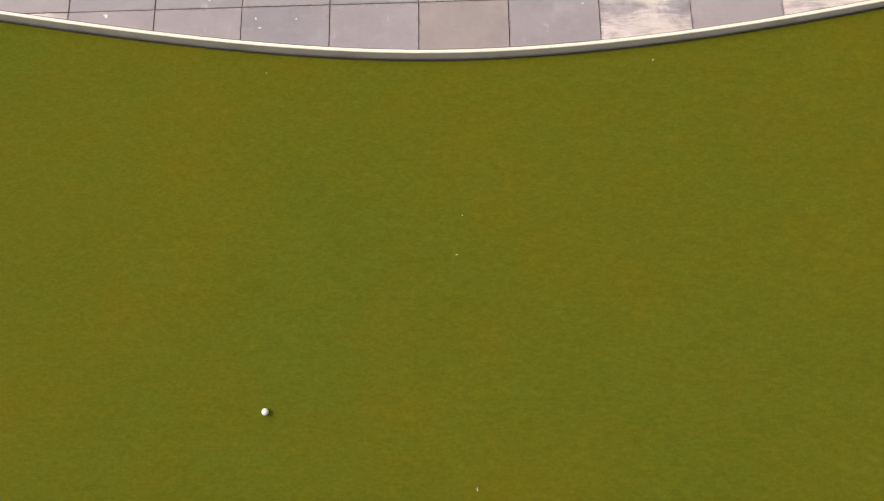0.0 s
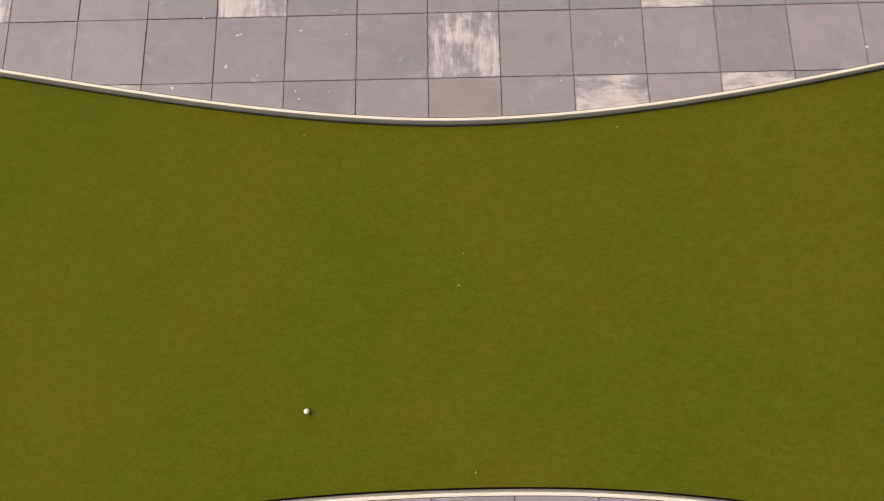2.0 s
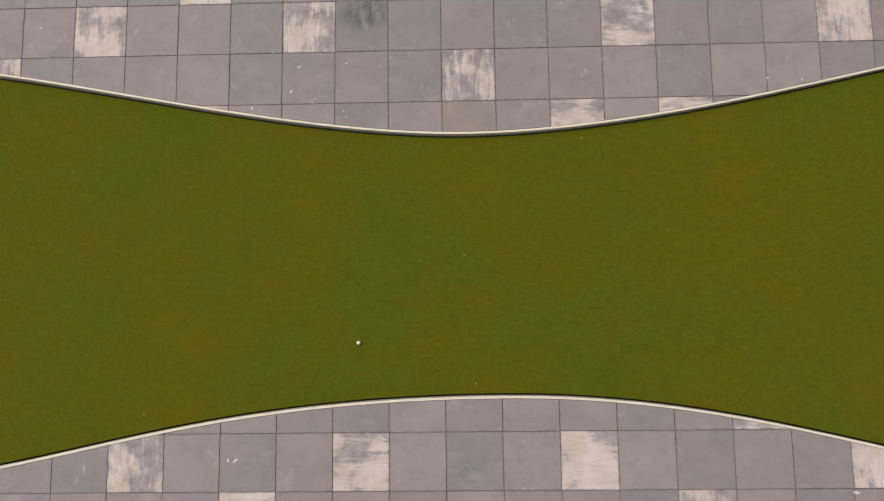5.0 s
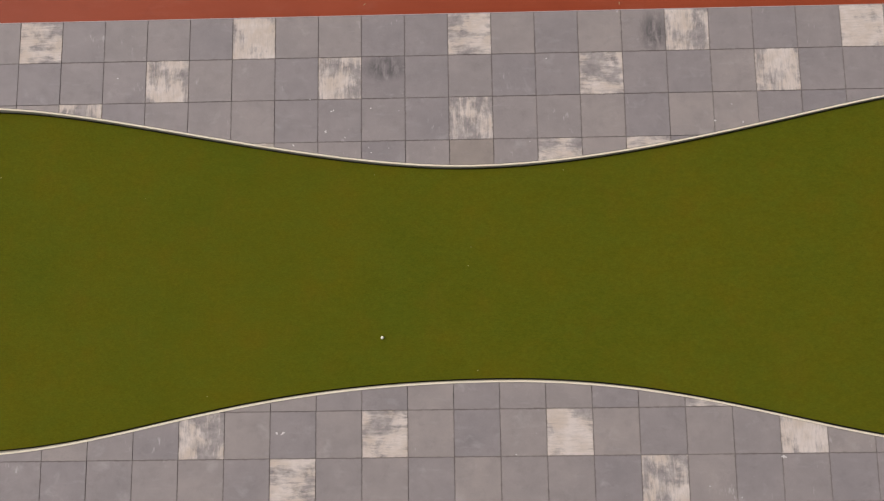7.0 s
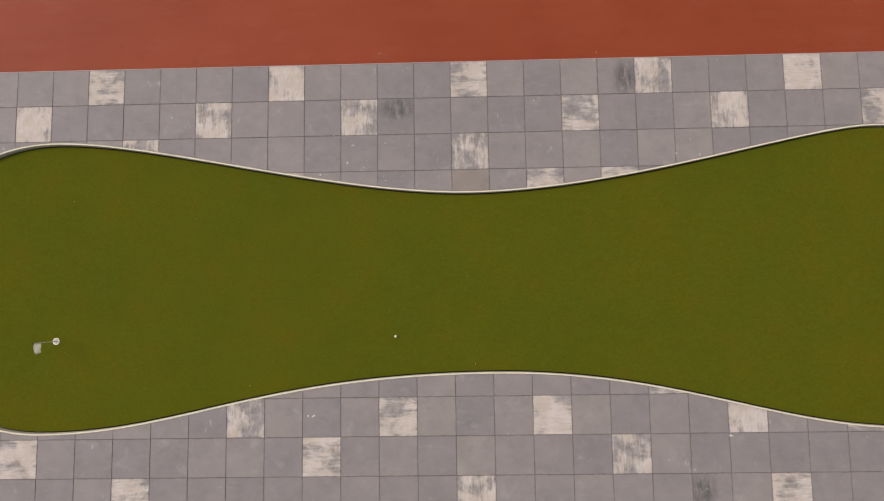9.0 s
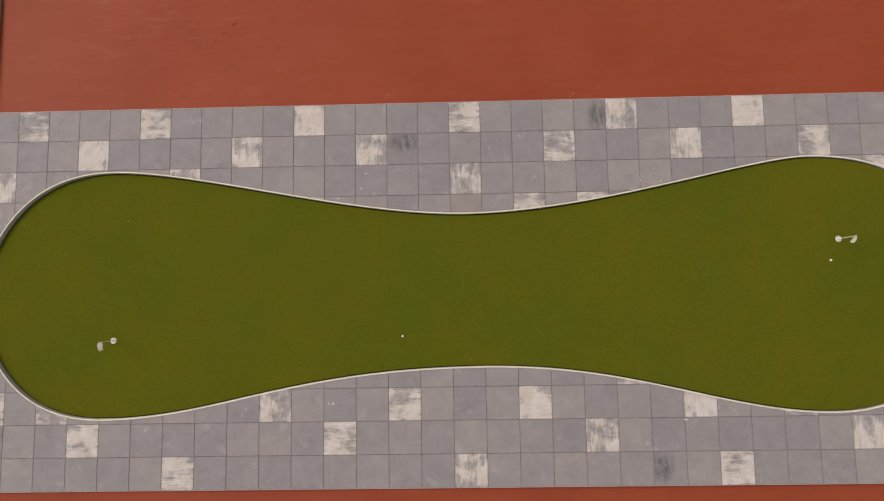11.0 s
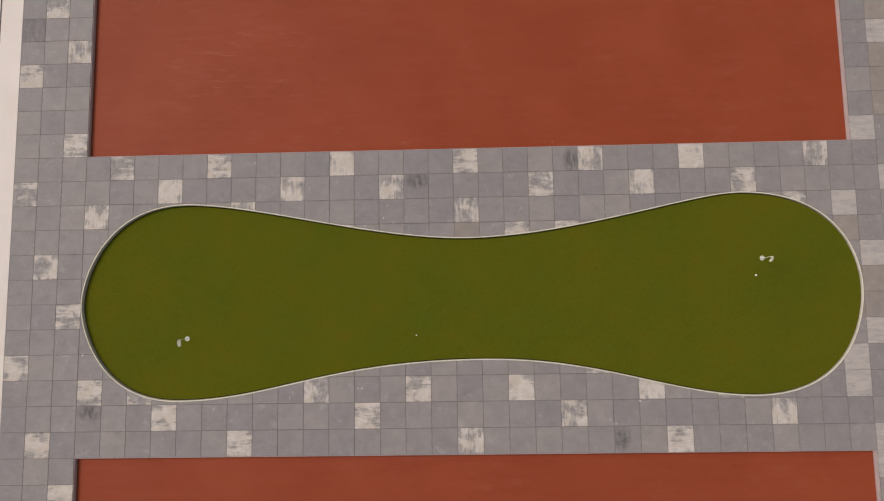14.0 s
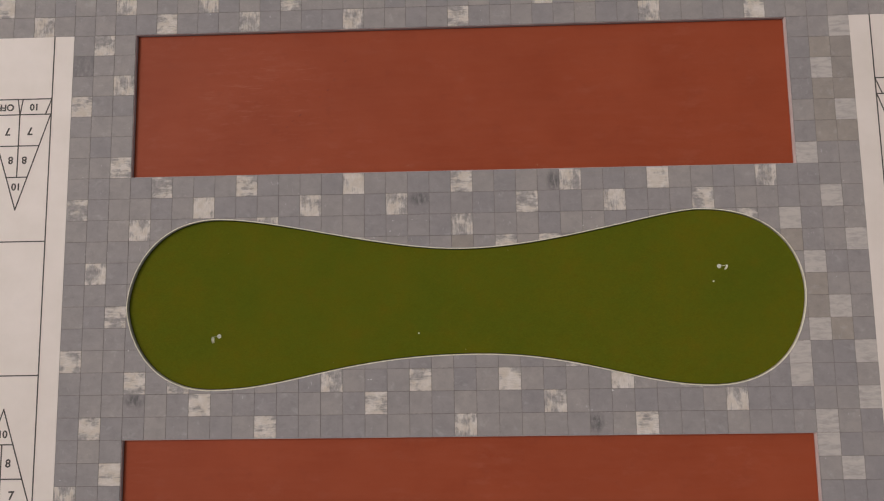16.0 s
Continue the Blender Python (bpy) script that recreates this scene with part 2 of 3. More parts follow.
NEAR_PAVERS = (paver_grey(False), paver_cream(False, True), paver_cream(False, False), paver_stained(False), paver_taupe(False), paver_faded(False))
FAR_PAVERS = (paver_grey(True), paver_cream(True, True), paver_cream(True, False), paver_stained(True), paver_taupe(True), paver_faded(True))
TURF, CLAY = turf_material(), clay_material()
BED = plain_material("sandy_joint_bed", (0.115, 0.092, 0.084), (0.24, 0.205, 0.185), 1.6, 0.95)
CURB = plain_material("cream_edging", (0.74, 0.67, 0.51), (0.82, 0.75, 0.59), 2.2, 0.7, 90, 0.0001, (0.68, 0.60, 0.47))
CURB_SIDE = plain_material("darker_edging_side", (0.52, 0.465, 0.38), (0.60, 0.54, 0.44), 2.6, 0.8, 90, 0.0003, (0.32, 0.27, 0.19))
COURT_EDGE = plain_material("dusty_court_edging", (0.43, 0.34, 0.325), (0.50, 0.39, 0.365), 3.0, 0.8, 140, 0.0003, (0.50, 0.29, 0.24))
SLAB = plain_material("cream_court_coating", (0.69, 0.60, 0.53), (0.755, 0.66, 0.595), 0.8, 0.56, 160, 0.0003, (0.70, 0.625, 0.57), specular=0.5)
PAINT = plain_material("dark_line_paint", (0.06, 0.05, 0.043), (0.10, 0.085, 0.073), 9, 0.7)
GROUND = plain_material("weathered_asphalt", (0.045, 0.044, 0.043), (0.07, 0.068, 0.066), 0.6, 0.92, 60, 0.003, (0.09, 0.087, 0.083))
BALL = plain_material("white_ball_cover", (0.85, 0.84, 0.66), (0.90, 0.89, 0.72), 30, 0.4, 160, 0.0001)
PLASTIC = plain_material("white_plastic", (0.74, 0.71, 0.56), (0.82, 0.79, 0.66), 12, 0.45)
# flat cup floor: the shade inside the hole is painted as grey
CUP_SHADE = plain_material("shaded_cup_floor", (0.44, 0.43, 0.39), (0.58, 0.57, 0.52), 20, 0.7)
POLE = plain_material("pale_fibreglass_pole", (0.82, 0.79, 0.58), (0.88, 0.85, 0.68), 14, 0.4)
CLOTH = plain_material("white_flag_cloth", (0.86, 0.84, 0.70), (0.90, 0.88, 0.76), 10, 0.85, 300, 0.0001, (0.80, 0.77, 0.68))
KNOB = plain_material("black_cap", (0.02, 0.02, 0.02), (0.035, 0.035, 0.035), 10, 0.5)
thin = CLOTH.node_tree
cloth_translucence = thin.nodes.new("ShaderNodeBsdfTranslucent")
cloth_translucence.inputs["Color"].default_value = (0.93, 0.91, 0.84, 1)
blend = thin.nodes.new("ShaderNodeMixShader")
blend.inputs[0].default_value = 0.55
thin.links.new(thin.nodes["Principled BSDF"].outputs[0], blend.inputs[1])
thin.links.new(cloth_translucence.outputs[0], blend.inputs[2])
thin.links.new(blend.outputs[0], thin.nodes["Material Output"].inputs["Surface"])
SPLAT = plain_material("dried_white_dropping", (0.55, 0.52, 0.50), (0.70, 0.67, 0.64), 60, 0.85)
LEAF_PALE = plain_material("pale_dry_leaf", (0.30, 0.26, 0.14), (0.44, 0.39, 0.24), 40, 0.8)
SMUDGE_DARK = plain_material("dark_court_smudge", (0.165, 0.034, 0.019), (0.225, 0.046, 0.025), 40, 0.8)


# ---- mesh helpers ----
def mesh_object(name, verts, faces, mats, parent=None, label="", slots=None):
    me = bpy.data.meshes.new(name)
    me.from_pydata(verts, [], faces)
    for m in mats if isinstance(mats, (list, tuple)) else [mats]:
        me.materials.append(m)
    if slots is not None:
        me.polygons.foreach_set("material_index", slots)
    me.update()
    ob = new(name, me)
    ob.parent = parent
    return tagged(ob, label)


def part(name, bm, mat, parent=None, label="", smooth=False):
    """Links a bmesh as one mesh object under a thing or under a part."""
    me = bpy.data.meshes.new(name)
    if smooth:
        for f in bm.faces:
            f.smooth = True
    bm.to_mesh(me)
    bm.free()
    me.materials.append(mat)
    ob = new(name, me)
    ob.parent = parent
    return tagged(ob, label)


def box(x0, x1, y0, y1, z0, z1, bevel=0.0, segments=1):
    bm = bmesh.new()
    m = Matrix.Translation(((x0 + x1) / 2, (y0 + y1) / 2, (z0 + z1) / 2)) @ Matrix.Diagonal((x1 - x0, y1 - y0, z1 - z0, 1))
    bmesh.ops.create_cube(bm, size=1, matrix=m)
    if bevel:
        bmesh.ops.bevel(bm, geom=bm.edges[:], offset=bevel, segments=segments, affect="EDGES")
    return bm


def prism(points, top, low, chamfer):
    """Vertices and faces of a slab over a polygon that runs anticlockwise, with a chamfered upper edge."""
    k = len(points)
    inner = []
    for a in range(k):
        p0, p1, p2 = (Vector(points[(a + d) % k]) for d in (-1, 0, 1))
        n1 = Vector((-(p1 - p0).y, (p1 - p0).x)).normalized()
        n2 = Vector((-(p2 - p1).y, (p2 - p1).x)).normalized()
        inner.append(p1 + (n1 + n2) * (chamfer / max(0.3, 1 + n1.dot(n2))))
    verts = [(*p, top) for p in inner] + [(*p, top - chamfer) for p in points] + [(*p, low) for p in points]
    faces = [tuple(range(k))]
    for a in range(k):
        b = (a + 1) % k
        faces += [(k + a, k + b, b, a), (2 * k + a, 2 * k + b, k + b, k + a)]
    return verts, faces


# ---- the outline of the green: eight curve nodes, x, y, handle before, handle after ----
NODES = [
    (-9.138, -3.081, 0.48, 0.75, 90), (-6.619, -0.648, 1.96, 1.68, 0), (0.286, -1.594, 2.24, 2.56, 0), (6.878, -0.613, 1.11, 2.20, 0),
    (9.648, -2.912, 0.92, 0.58, -90), (7.032, -5.434, 2.34, 1.95, 180), (0.632, -4.519, 2.88, 3.80, 180), (-6.680, -5.408, 2.26, 2.03, 180),
]


def outline(steps=40):
    """The curve, clockwise seen from above."""
    out = []
    for k, (x, y, _, after, a) in enumerate(NODES):
        x2, y2, before, _, b = NODES[(k + 1) % len(NODES)]
        p0, p3 = Vector((x, y)), Vector((x2, y2))
        p1 = p0 + after * Vector((math.cos(radians(a)), math.sin(radians(a))))
        p2 = p3 - before * Vector((math.cos(radians(b)), math.sin(radians(b))))
        for s in range(steps):
            u = s / steps
            out.append((1 - u) ** 3 * p0 + 3 * u * (1 - u) ** 2 * p1 + 3 * u * u * (1 - u) * p2 + u**3 * p3)
    return out


CURVE = outline()


def grown(d):
    """The outline moved outwards by d."""
    k = len(CURVE)
    out = []
    for a in range(k):
        t = (CURVE[(a + 1) % k] - CURVE[a - 1]).normalized()
        out.append(CURVE[a] + d * Vector((-t.y, t.x)))
    return out


CUT = grown(0.018)
CUT_X, CUT_Y = np.array([p.x for p in CUT]), np.array([p.y for p in CUT])


def in_green(p):
    x2, y2 = np.roll(CUT_X, -1), np.roll(CUT_Y, -1)
    side = (CUT_Y > p[1]) != (y2 > p[1])
    with np.errstate(divide="ignore", invalid="ignore"):
        cross = p[0] < (x2 - CUT_X) * (p[1] - CUT_Y) / (y2 - CUT_Y) + CUT_X
    return bool(np.count_nonzero(side & cross) % 2)


def cut_square(x0, x1, y0, y1):
    """What is left of a rectangle outside the green: a list of anticlockwise polygons."""
    corners = [Vector(c) for c in ((x0, y0), (x1, y0), (x1, y1), (x0, y1))]
    near = (CUT_X > x0 - 0.3) & (CUT_X < x1 + 0.3) & (CUT_Y > y0 - 0.3) & (CUT_Y < y1 + 0.3)
    hits = []
    k = len(CUT)
    for a in np.nonzero(near)[0]:
        p, q = CUT[a], CUT[(a + 1) % k]
        for e in range(4):
            c, d = corners[e], corners[(e + 1) % 4]
            r, s = q - p, d - c
            det = r.x * s.y - r.y * s.x
            if abs(det) < 1e-12:
                continue
            u = ((c - p).x * s.y - (c - p).y * s.x) / det
            v = ((c - p).x * r.y - (c - p).y * r.x) / det
            if 0 <= u < 1 and 0 <= v < 1:
                hits.append((e + v, a + u, p + u * r))
    if not hits:
        return [] if in_green(((x0 + x1) / 2, (y0 + y1) / 2)) else [corners]
    hits.sort(key=lambda h: h[0])
    order = sorted(range(len(hits)), key=lambda h: hits[h][1])

    def on_edge(s):
        e = int(s) % 4
        return corners[e].lerp(corners[(e + 1) % 4], s - int(s))

    arcs = {}
    for h in range(len(hits)):
        s0, s1 = hits[h][0], hits[(h + 1) % len(hits)][0]
        if s1 <= s0:
            s1 += 4
        if not in_green(on_edge((s0 + s1) / 2)):
            arcs[h] = [hits[h][2]] + [corners[c % 4] for c in range(math.ceil(s0 + 1e-9), math.ceil(s1 - 1e-9))]
    pieces = []
    while arcs:
        first = h = next(iter(arcs))
        poly = []
        for _ in range(8):
            poly += arcs.pop(h)
            end = (h + 1) % len(hits)
            poly.append(hits[end][2])
            at = order.index(end)
            best = None
            for way in (1, -1):
                other = order[(at + way) % len(order)]
                f0, f1 = hits[end][1], hits[other][1]
                if way == 1:
                    span = (f1 - f0) % k
                    run = [CUT[(math.floor(f0) + 1 + s) % k] for s in range(int((math.floor(f1) - math.floor(f0)) % k))]
                else:
                    span = (f0 - f1) % k
                    run = [CUT[(math.floor(f0) - s) % k] for s in range(int((math.floor(f0) - math.floor(f1)) % k))]
                probe = run[len(run) // 2] if run else (hits[end][2] + hits[other][2]) / 2
                inside = x0 - 1e-6 <= probe.x <= x1 + 1e-6 and y0 - 1e-6 <= probe.y <= y1 + 1e-6
                if inside and (best is None or span < best[0]):
                    best = (span, other, run)
            if best is None:
                break
            poly += best[2]
            h = best[1]
            if h == first or h not in arcs:
                break
        clean = []
        for p in poly:
            if not clean or (p - clean[-1]).length > 0.004:
                clean.append(p)
        if len(clean) > 2 and (clean[0] - clean[-1]).length < 0.004:
            clean.pop()
        area = sum(clean[a - 1].x * clean[a].y - clean[a].x * clean[a - 1].y for a in range(len(clean))) / 2
        if len(clean) > 2 and area > 0.0015:
            pieces.append(clean)
    return pieces


# ---- ground ----
FIELD = (col_x(-28), col_x(29), -26 * P, 16 * P)


def build_ground():
    x0, x1, y0, y1 = FIELD
    far, z, low = 1500.0, -0.012, -0.30
    verts = [(-far, -far, z), (far, -far, z), (far, far, z), (-far, far, z)]
    verts += [(x0, y0, z), (x1, y0, z), (x1, y1, z), (x0, y1, z), (x0, y0, low), (x1, y0, low), (x1, y1, low), (x0, y1, low)]
    faces = [(a, (a + 1) % 4, 4 + (a + 1) % 4, 4 + a) for a in range(4)]
    faces += [(4 + a, 4 + (a + 1) % 4, 8 + (a + 1) % 4, 8 + a) for a in range(4)] + [(8, 9, 10, 11)]
    tagged(mesh_object("ground", verts, faces, GROUND), "dark weathered asphalt ground around the paved terrace", "ground", kind="structure")


build_ground()


# ---- the putting green ----
def ring(profile):
    """A closed band swept along the outline; profile: pairs of outward shift and height."""
    rows = [[(p.x, p.y, z) for p in grown(d)] for d, z in profile]
    k, r = len(CURVE), len(profile)
    verts = [v for row in rows for v in row]
    faces = []
    for j in range(r):
        j2 = (j + 1) % r
        faces += [(j * k + a, j * k + (a + 1) % k, j2 * k + (a + 1) % k, j2 * k + a) for a in range(k)]
    return verts, faces


def build_green():
    base = tagged(new("putting_green"), "olive green artificial turf putting green, dumbbell shaped, inside a cream edging", "putting green", kind="structure")
    bm = bmesh.new()
    bm.faces.new([bm.verts.new((p.x, p.y, turf_z(p.x))) for p in reversed(grown(-0.034))])
    low = bmesh.ops.extrude_face_region(bm, geom=bm.faces[:])
    bmesh.ops.translate(bm, verts=[v for v in low["geom"] if isinstance(v, bmesh.types.BMVert)], vec=(0, 0, -0.06))
    bmesh.ops.recalc_face_normals(bm, faces=bm.faces[:])
    bmesh.ops.triangulate(bm, faces=bm.faces[:])
    part("turf", bm, TURF, base)
    verts, faces = ring([(-0.012, -0.12), (-0.012, 0.001), (-0.009, 0.005), (0.011, 0.005), (0.014, 0.001), (0.014, -0.12)])
    edge = mesh_object("edging", verts, faces, CURB, base, "thin cream concrete edging around the turf")
    bm = bmesh.new()
    bm.from_mesh(edge.data)
    bmesh.ops.recalc_face_normals(bm, faces=bm.faces[:])
    bm.to_mesh(edge.data)
    bm.free()
    # upright faces take a darker tone than the top of the edging
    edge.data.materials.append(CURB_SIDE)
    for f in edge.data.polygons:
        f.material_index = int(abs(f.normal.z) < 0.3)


build_green()


# ---- the sunk bocce courts ----
def build_court(y0, y1):
    base = tagged(new("bocce_court"), "sunken bocce court with a brick red granular surface", "bocce court", "bocce courts beside the green", "structure")
    x0, x1 = col_x(-15) + 0.003, col_x(16) - 0.004
    t, wide, seam, z0 = 0.012, 0.030, 0.010, -0.2
    part("court_floor", box(x0 + t + seam, x1 - wide - seam, y0 + t + seam, y1 - t - seam, z0, COURT_Z, 0.004), CLAY, base)
    for a, b, c, d in ((x0, x0 + t, y0, y1), (x1 - wide, x1, y0, y1), (x0 + t, x1 - wide, y0, y0 + t), (x0 + t, x1 - wide, y1 - t, y1)):
        part("court_edging", box(a, b, c, d, z0 + 0.01, -0.010, 0.002), COURT_EDGE, base, "grey edging board dusted red")


COURT_N, COURT_S = (1 * P, 8 * P), (-18 * P, -11 * P)
build_court(*COURT_N)
build_court(*COURT_S)


# ---- the shuffleboard courts ----
def bar(p, q, width):
    """A painted line from p to q, 3 mm thick."""
    p, q = Vector(p), Vector(q)
    d = (q - p).normalized() * (width / 2)
    s = Vector((-d.y, d.x))
    ring4 = [p - d - s, q + d - s, q + d + s, p - d + s]
    bm = bmesh.new()
    low = [bm.verts.new((*v, 0.004)) for v in ring4]
    top = [bm.verts.new((*v, 0.008)) for v in ring4]
    bm.faces.new(top)
    for a in range(4):
        bm.faces.new((low[a], low[(a + 1) % 4], top[(a + 1) % 4], top[a]))
    return bm


def numeral(text, x, y, size, turned, parent):
    """Painted characters, centred, read from the south or, turned, from the north."""
    curve = bpy.data.curves.new("numeral", "FONT")
    curve.body, curve.size, curve.extrude, curve.offset = text, size, 0.002, 0.008
    curve.align_x, curve.align_y = "CENTER", "CENTER"
    temp = new("numeral", curve)
    bpy.context.view_layer.update()
    me = bpy.data.meshes.new_from_object(temp.evaluated_get(bpy.context.evaluated_depsgraph_get()))
    bpy.data.objects.remove(temp)
    me.materials.clear()
    me.materials.append(PAINT)
    ob = new("numeral", me)
    ob.matrix_basis = pose(x, y, 0.006, 0, 0, 180 if turned else 0)
    ob.parent = parent
    tagged(ob, "painted dark characters " + text)


def build_shuffleboard(x0, x1, centre):
    base = tagged(new("shuffleboard_court"), "cream coated shuffleboard court with thin dark scoring lines", "shuffleboard court", "shuffleboard courts", "structure")
    north, south, mid = 8 * P, -18 * P, -5 * P
    part("slab", box(x0, x1, south, north, -0.2, 0.004, 0.003), SLAB, base)
    half, w = 0.925, 0.034
    for s in (-1, 1):
        part("side_line", bar((centre + s * half, south + 0.01), (centre + s * half, north - 0.01), w), PAINT, base)
    for s in (-1, 1):
        def at(x, d):
            """x across and d metres from the end line, seen from that end."""
            return (centre - s * x, mid + s * (26 * P / 2 - d))

        e, f, g, h, tip = 1.87, 2.33, 3.26, 4.18, 5.13
        edge = lambda d: half * 0.985 * (tip - d) / (tip - f)
        dead = 6.05
        part("dead_line", bar(at(-half, dead), at(half, dead), w), PAINT, base)
        for d, r in ((e, half), (f, half), (g, edge(g)), (h, edge(h))):
            part("scoring_line", bar(at(-r, d), at(r, d), w), PAINT, base)
        for k in (-1, 1):
            part("triangle_side", bar(at(k * half * 0.985, f), at(0, tip), w), PAINT, base)
            part("penalty_side", bar(at(k * half, e), at(k * (half - 0.17), f), w), PAINT, base)
            part("penalty_side", bar(at(k * 0.075, e), at(0, f), w), PAINT, base)
        part("centre_line", bar(at(0, f), at(0, h), w), PAINT, base)
        turned = s == 1
        numeral("10", *at(-0.42, (e + f) / 2), 0.27, turned, base)
        numeral("OFF", *at(0.42, (e + f) / 2), 0.27, turned, base)
        for k in (-1, 1):
            numeral("7", *at(k * 0.33, (f + g) / 2 + 0.02), 0.32, turned, base)
            numeral("8", *at(k * 0.20, (g + h) / 2 - 0.05), 0.30, turned, base)
        numeral("10", *at(0, h + 0.27), 0.28, turned, base)


SB_WEST, SB_EAST = (col_x(-23), col_x(-18)), (col_x(19), col_x(24.3))
build_shuffleboard(*SB_WEST, -20.47 * P)
build_shuffleboard(*SB_EAST, col_x(19) + 0.575 + 0.925)


# ---- cups, flags, balls, dry leaves, court smudges ----
def lathe(profile, steps=24):
    bm = bmesh.new()
    rows = [[bm.verts.new((r * math.cos(2 * math.pi * a / steps), r * math.sin(2 * math.pi * a / steps), z)) for a in range(steps)] for r, z in profile]
    for lo, hi in zip(rows, rows[1:]):
        for a in range(steps):
            bm.faces.new((lo[a], lo[(a + 1) % steps], hi[(a + 1) % steps], hi[a]))
    bm.faces.new(list(reversed(rows[0])))
    bm.faces.new(rows[-1])
    bmesh.ops.recalc_face_normals(bm, faces=bm.faces[:])
    return bm


def build_flag(x, y, swing, billow, size, taper, belly):
    cup = new("golf_cup")
    cup.matrix_basis = pose(x, y, turf_z(x))
    tagged(cup, "round white plastic golf cup set into the turf", "golf cup", "golf cups")
    part("rim", lathe([(0.056, 0.001), (0.057, 0.006), (0.052, 0.009), (0.042, 0.006), (0.041, 0.001)]), PLASTIC, cup, smooth=False)
    part("cup_floor", lathe([(0.044, 0.0005), (0.044, 0.003), (0.012, 0.0035)]), CUP_SHADE, cup, "flat bottom of the cup, its inner shade painted grey")
    stick = new("flagstick")
    stick.matrix_basis = pose(x, y, turf_z(x) + 0.0035, 0, 0, swing)
    tagged(stick, "short pale golf flagstick with a small drooping white flag", "golf flag", "golf flags")
    part("ferrule", lathe([(0.016, 0.0), (0.016, 0.012), (0.011, 0.03), (0.007, 0.035)], 12), PLASTIC, stick)
    part("pole", lathe([(0.0065, 0.03), (0.0065, 0.53), (0.0045, 0.535)], 10), POLE, stick)
    part("cap", lathe([(0.009, 0.53), (0.011, 0.54), (0.008, 0.553), (0.003, 0.556)], 10), KNOB, stick)
    bm = bmesh.new()
    grid = []
    for a in range(9):
        u = a / 8
        row = []
        for b in range(7):
            v = b / 6
            wave = 0.02 * math.sin(4.5 * u + 1.2 * v) * u - belly * math.sin(math.pi * u) * (1 - v)
            reach, drop = 0.15 * size, 0.14 * size
            row.append(bm.verts.new((0.006 * (1 - u) + wave + billow * u * v, -0.006 - reach * u * (1 - 0.12 * v), 0.525 - drop * v * (1 - taper * u) - 0.035 * u * u)))
        grid.append(row)
    for a in range(8):
        for b in range(6):
            bm.faces.new((grid[a][b], grid[a + 1][b], grid[a + 1][b + 1], grid[a][b + 1]))
    bmesh.ops.solidify(bm, geom=bm.faces[:], thickness=0.002)
    bmesh.ops.recalc_face_normals(bm, faces=bm.faces[:])
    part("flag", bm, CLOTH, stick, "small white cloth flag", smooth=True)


build_flag(-6.53, -3.93, 12, 0.02, 1.1, 0.4, 0.035)
build_flag(7.36, -2.22, -10, -0.03, 0.88, 0.45, 0.0)


def build_ball(x, y):
    bm = bmesh.new()
    bmesh.ops.create_icosphere(bm, subdivisions=4, radius=0.0213)
    for v in bm.verts:
        n = v.co.normalized()
        dent = min(1.0, (abs(math.sin(17 * n.x)) + abs(math.sin(17 * n.y)) + abs(math.sin(17 * n.z))) / 2)
        v.co = n * (0.0213 - 0.0006 * (1 - dent))
    ob = part("golf_ball", bm, BALL, smooth=True)
    ob.location = (x, y, turf_z(x) + 0.0208)
    tagged(ob, "white dimpled golf ball lying on the turf", "golf ball", "golf balls")


for x, y in ((-0.95, -3.925), (7.18, -2.628)):
    build_ball(x, y)


def build_scrap(x, y, z, size, turn, mat, label, slim=1.0):
    bm = bmesh.new()
    ring6 = [(-1.0, 0.0, 0.05), (-0.3, 0.42, 0.16), (0.45, 0.33, 0.12), (1.0, 0.05, 0.0), (0.4, -0.36, 0.17), (-0.4, -0.40, 0.10)]
    mid = bm.verts.new((0, 0, 0.02))
    vs = [bm.verts.new(v) for v in ring6]
    for a in range(6):
        bm.faces.new((mid, vs[a], vs[(a + 1) % 6]))
    bmesh.ops.scale(bm, vec=(size, size * slim, size * slim), verts=bm.verts[:])
    bmesh.ops.solidify(bm, geom=bm.faces[:], thickness=0.0015)
    ob = part("leaf_or_smudge", bm, mat)
    ob.matrix_basis = pose(x, y, z + 0.002, 0, 0, turn)
    tagged(ob, label, "leaf", "dry leaves")


PALE, DARK = "pale dry leaf scrap lying on the turf", "dark red-brown scuff smudge on the red court, built as a thin scrap"
for k, (x, y) in enumerate(((-1.05, -1.68), (1.57, -1.66), (0.33, -4.38), (0.27, -2.71), (0.23, -2.97), (-6.32, -1.62), (-4.26, -1.95), (-3.32, -4.68))):
    build_scrap(x, y, turf_z(x), 0.007 + 0.003 * (k % 3), 47 * k, LEAF_PALE, PALE)
# leaf-shaped pieces added to stand in for a trail of dark scuff smudges
for k, (x, y) in enumerate(((-5.25, 1.56), (-4.68, 2.03), (-3.50, 3.10), (-5.62, 1.08), (-4.52, 2.20), (-4.31, 2.37), (-3.73, 2.90), (-3.32, 3.41), (-3.00, 3.95))):
    build_scrap(x, y, COURT_Z, 0.034 + 0.014 * (k % 3), 38 + 9 * (k % 2), SMUDGE_DARK, DARK, 0.55)
for k, (x, y) in enumerate(((-1.19, 0.83), (2.46, 0.76), (-7.5, 4.72), (-7.46, 4.76))):
    build_scrap(x, y, COURT_Z, 0.028, 35 + 50 * k, LEAF_PALE, "pale dry leaf scrap lying on the red court", 0.4)



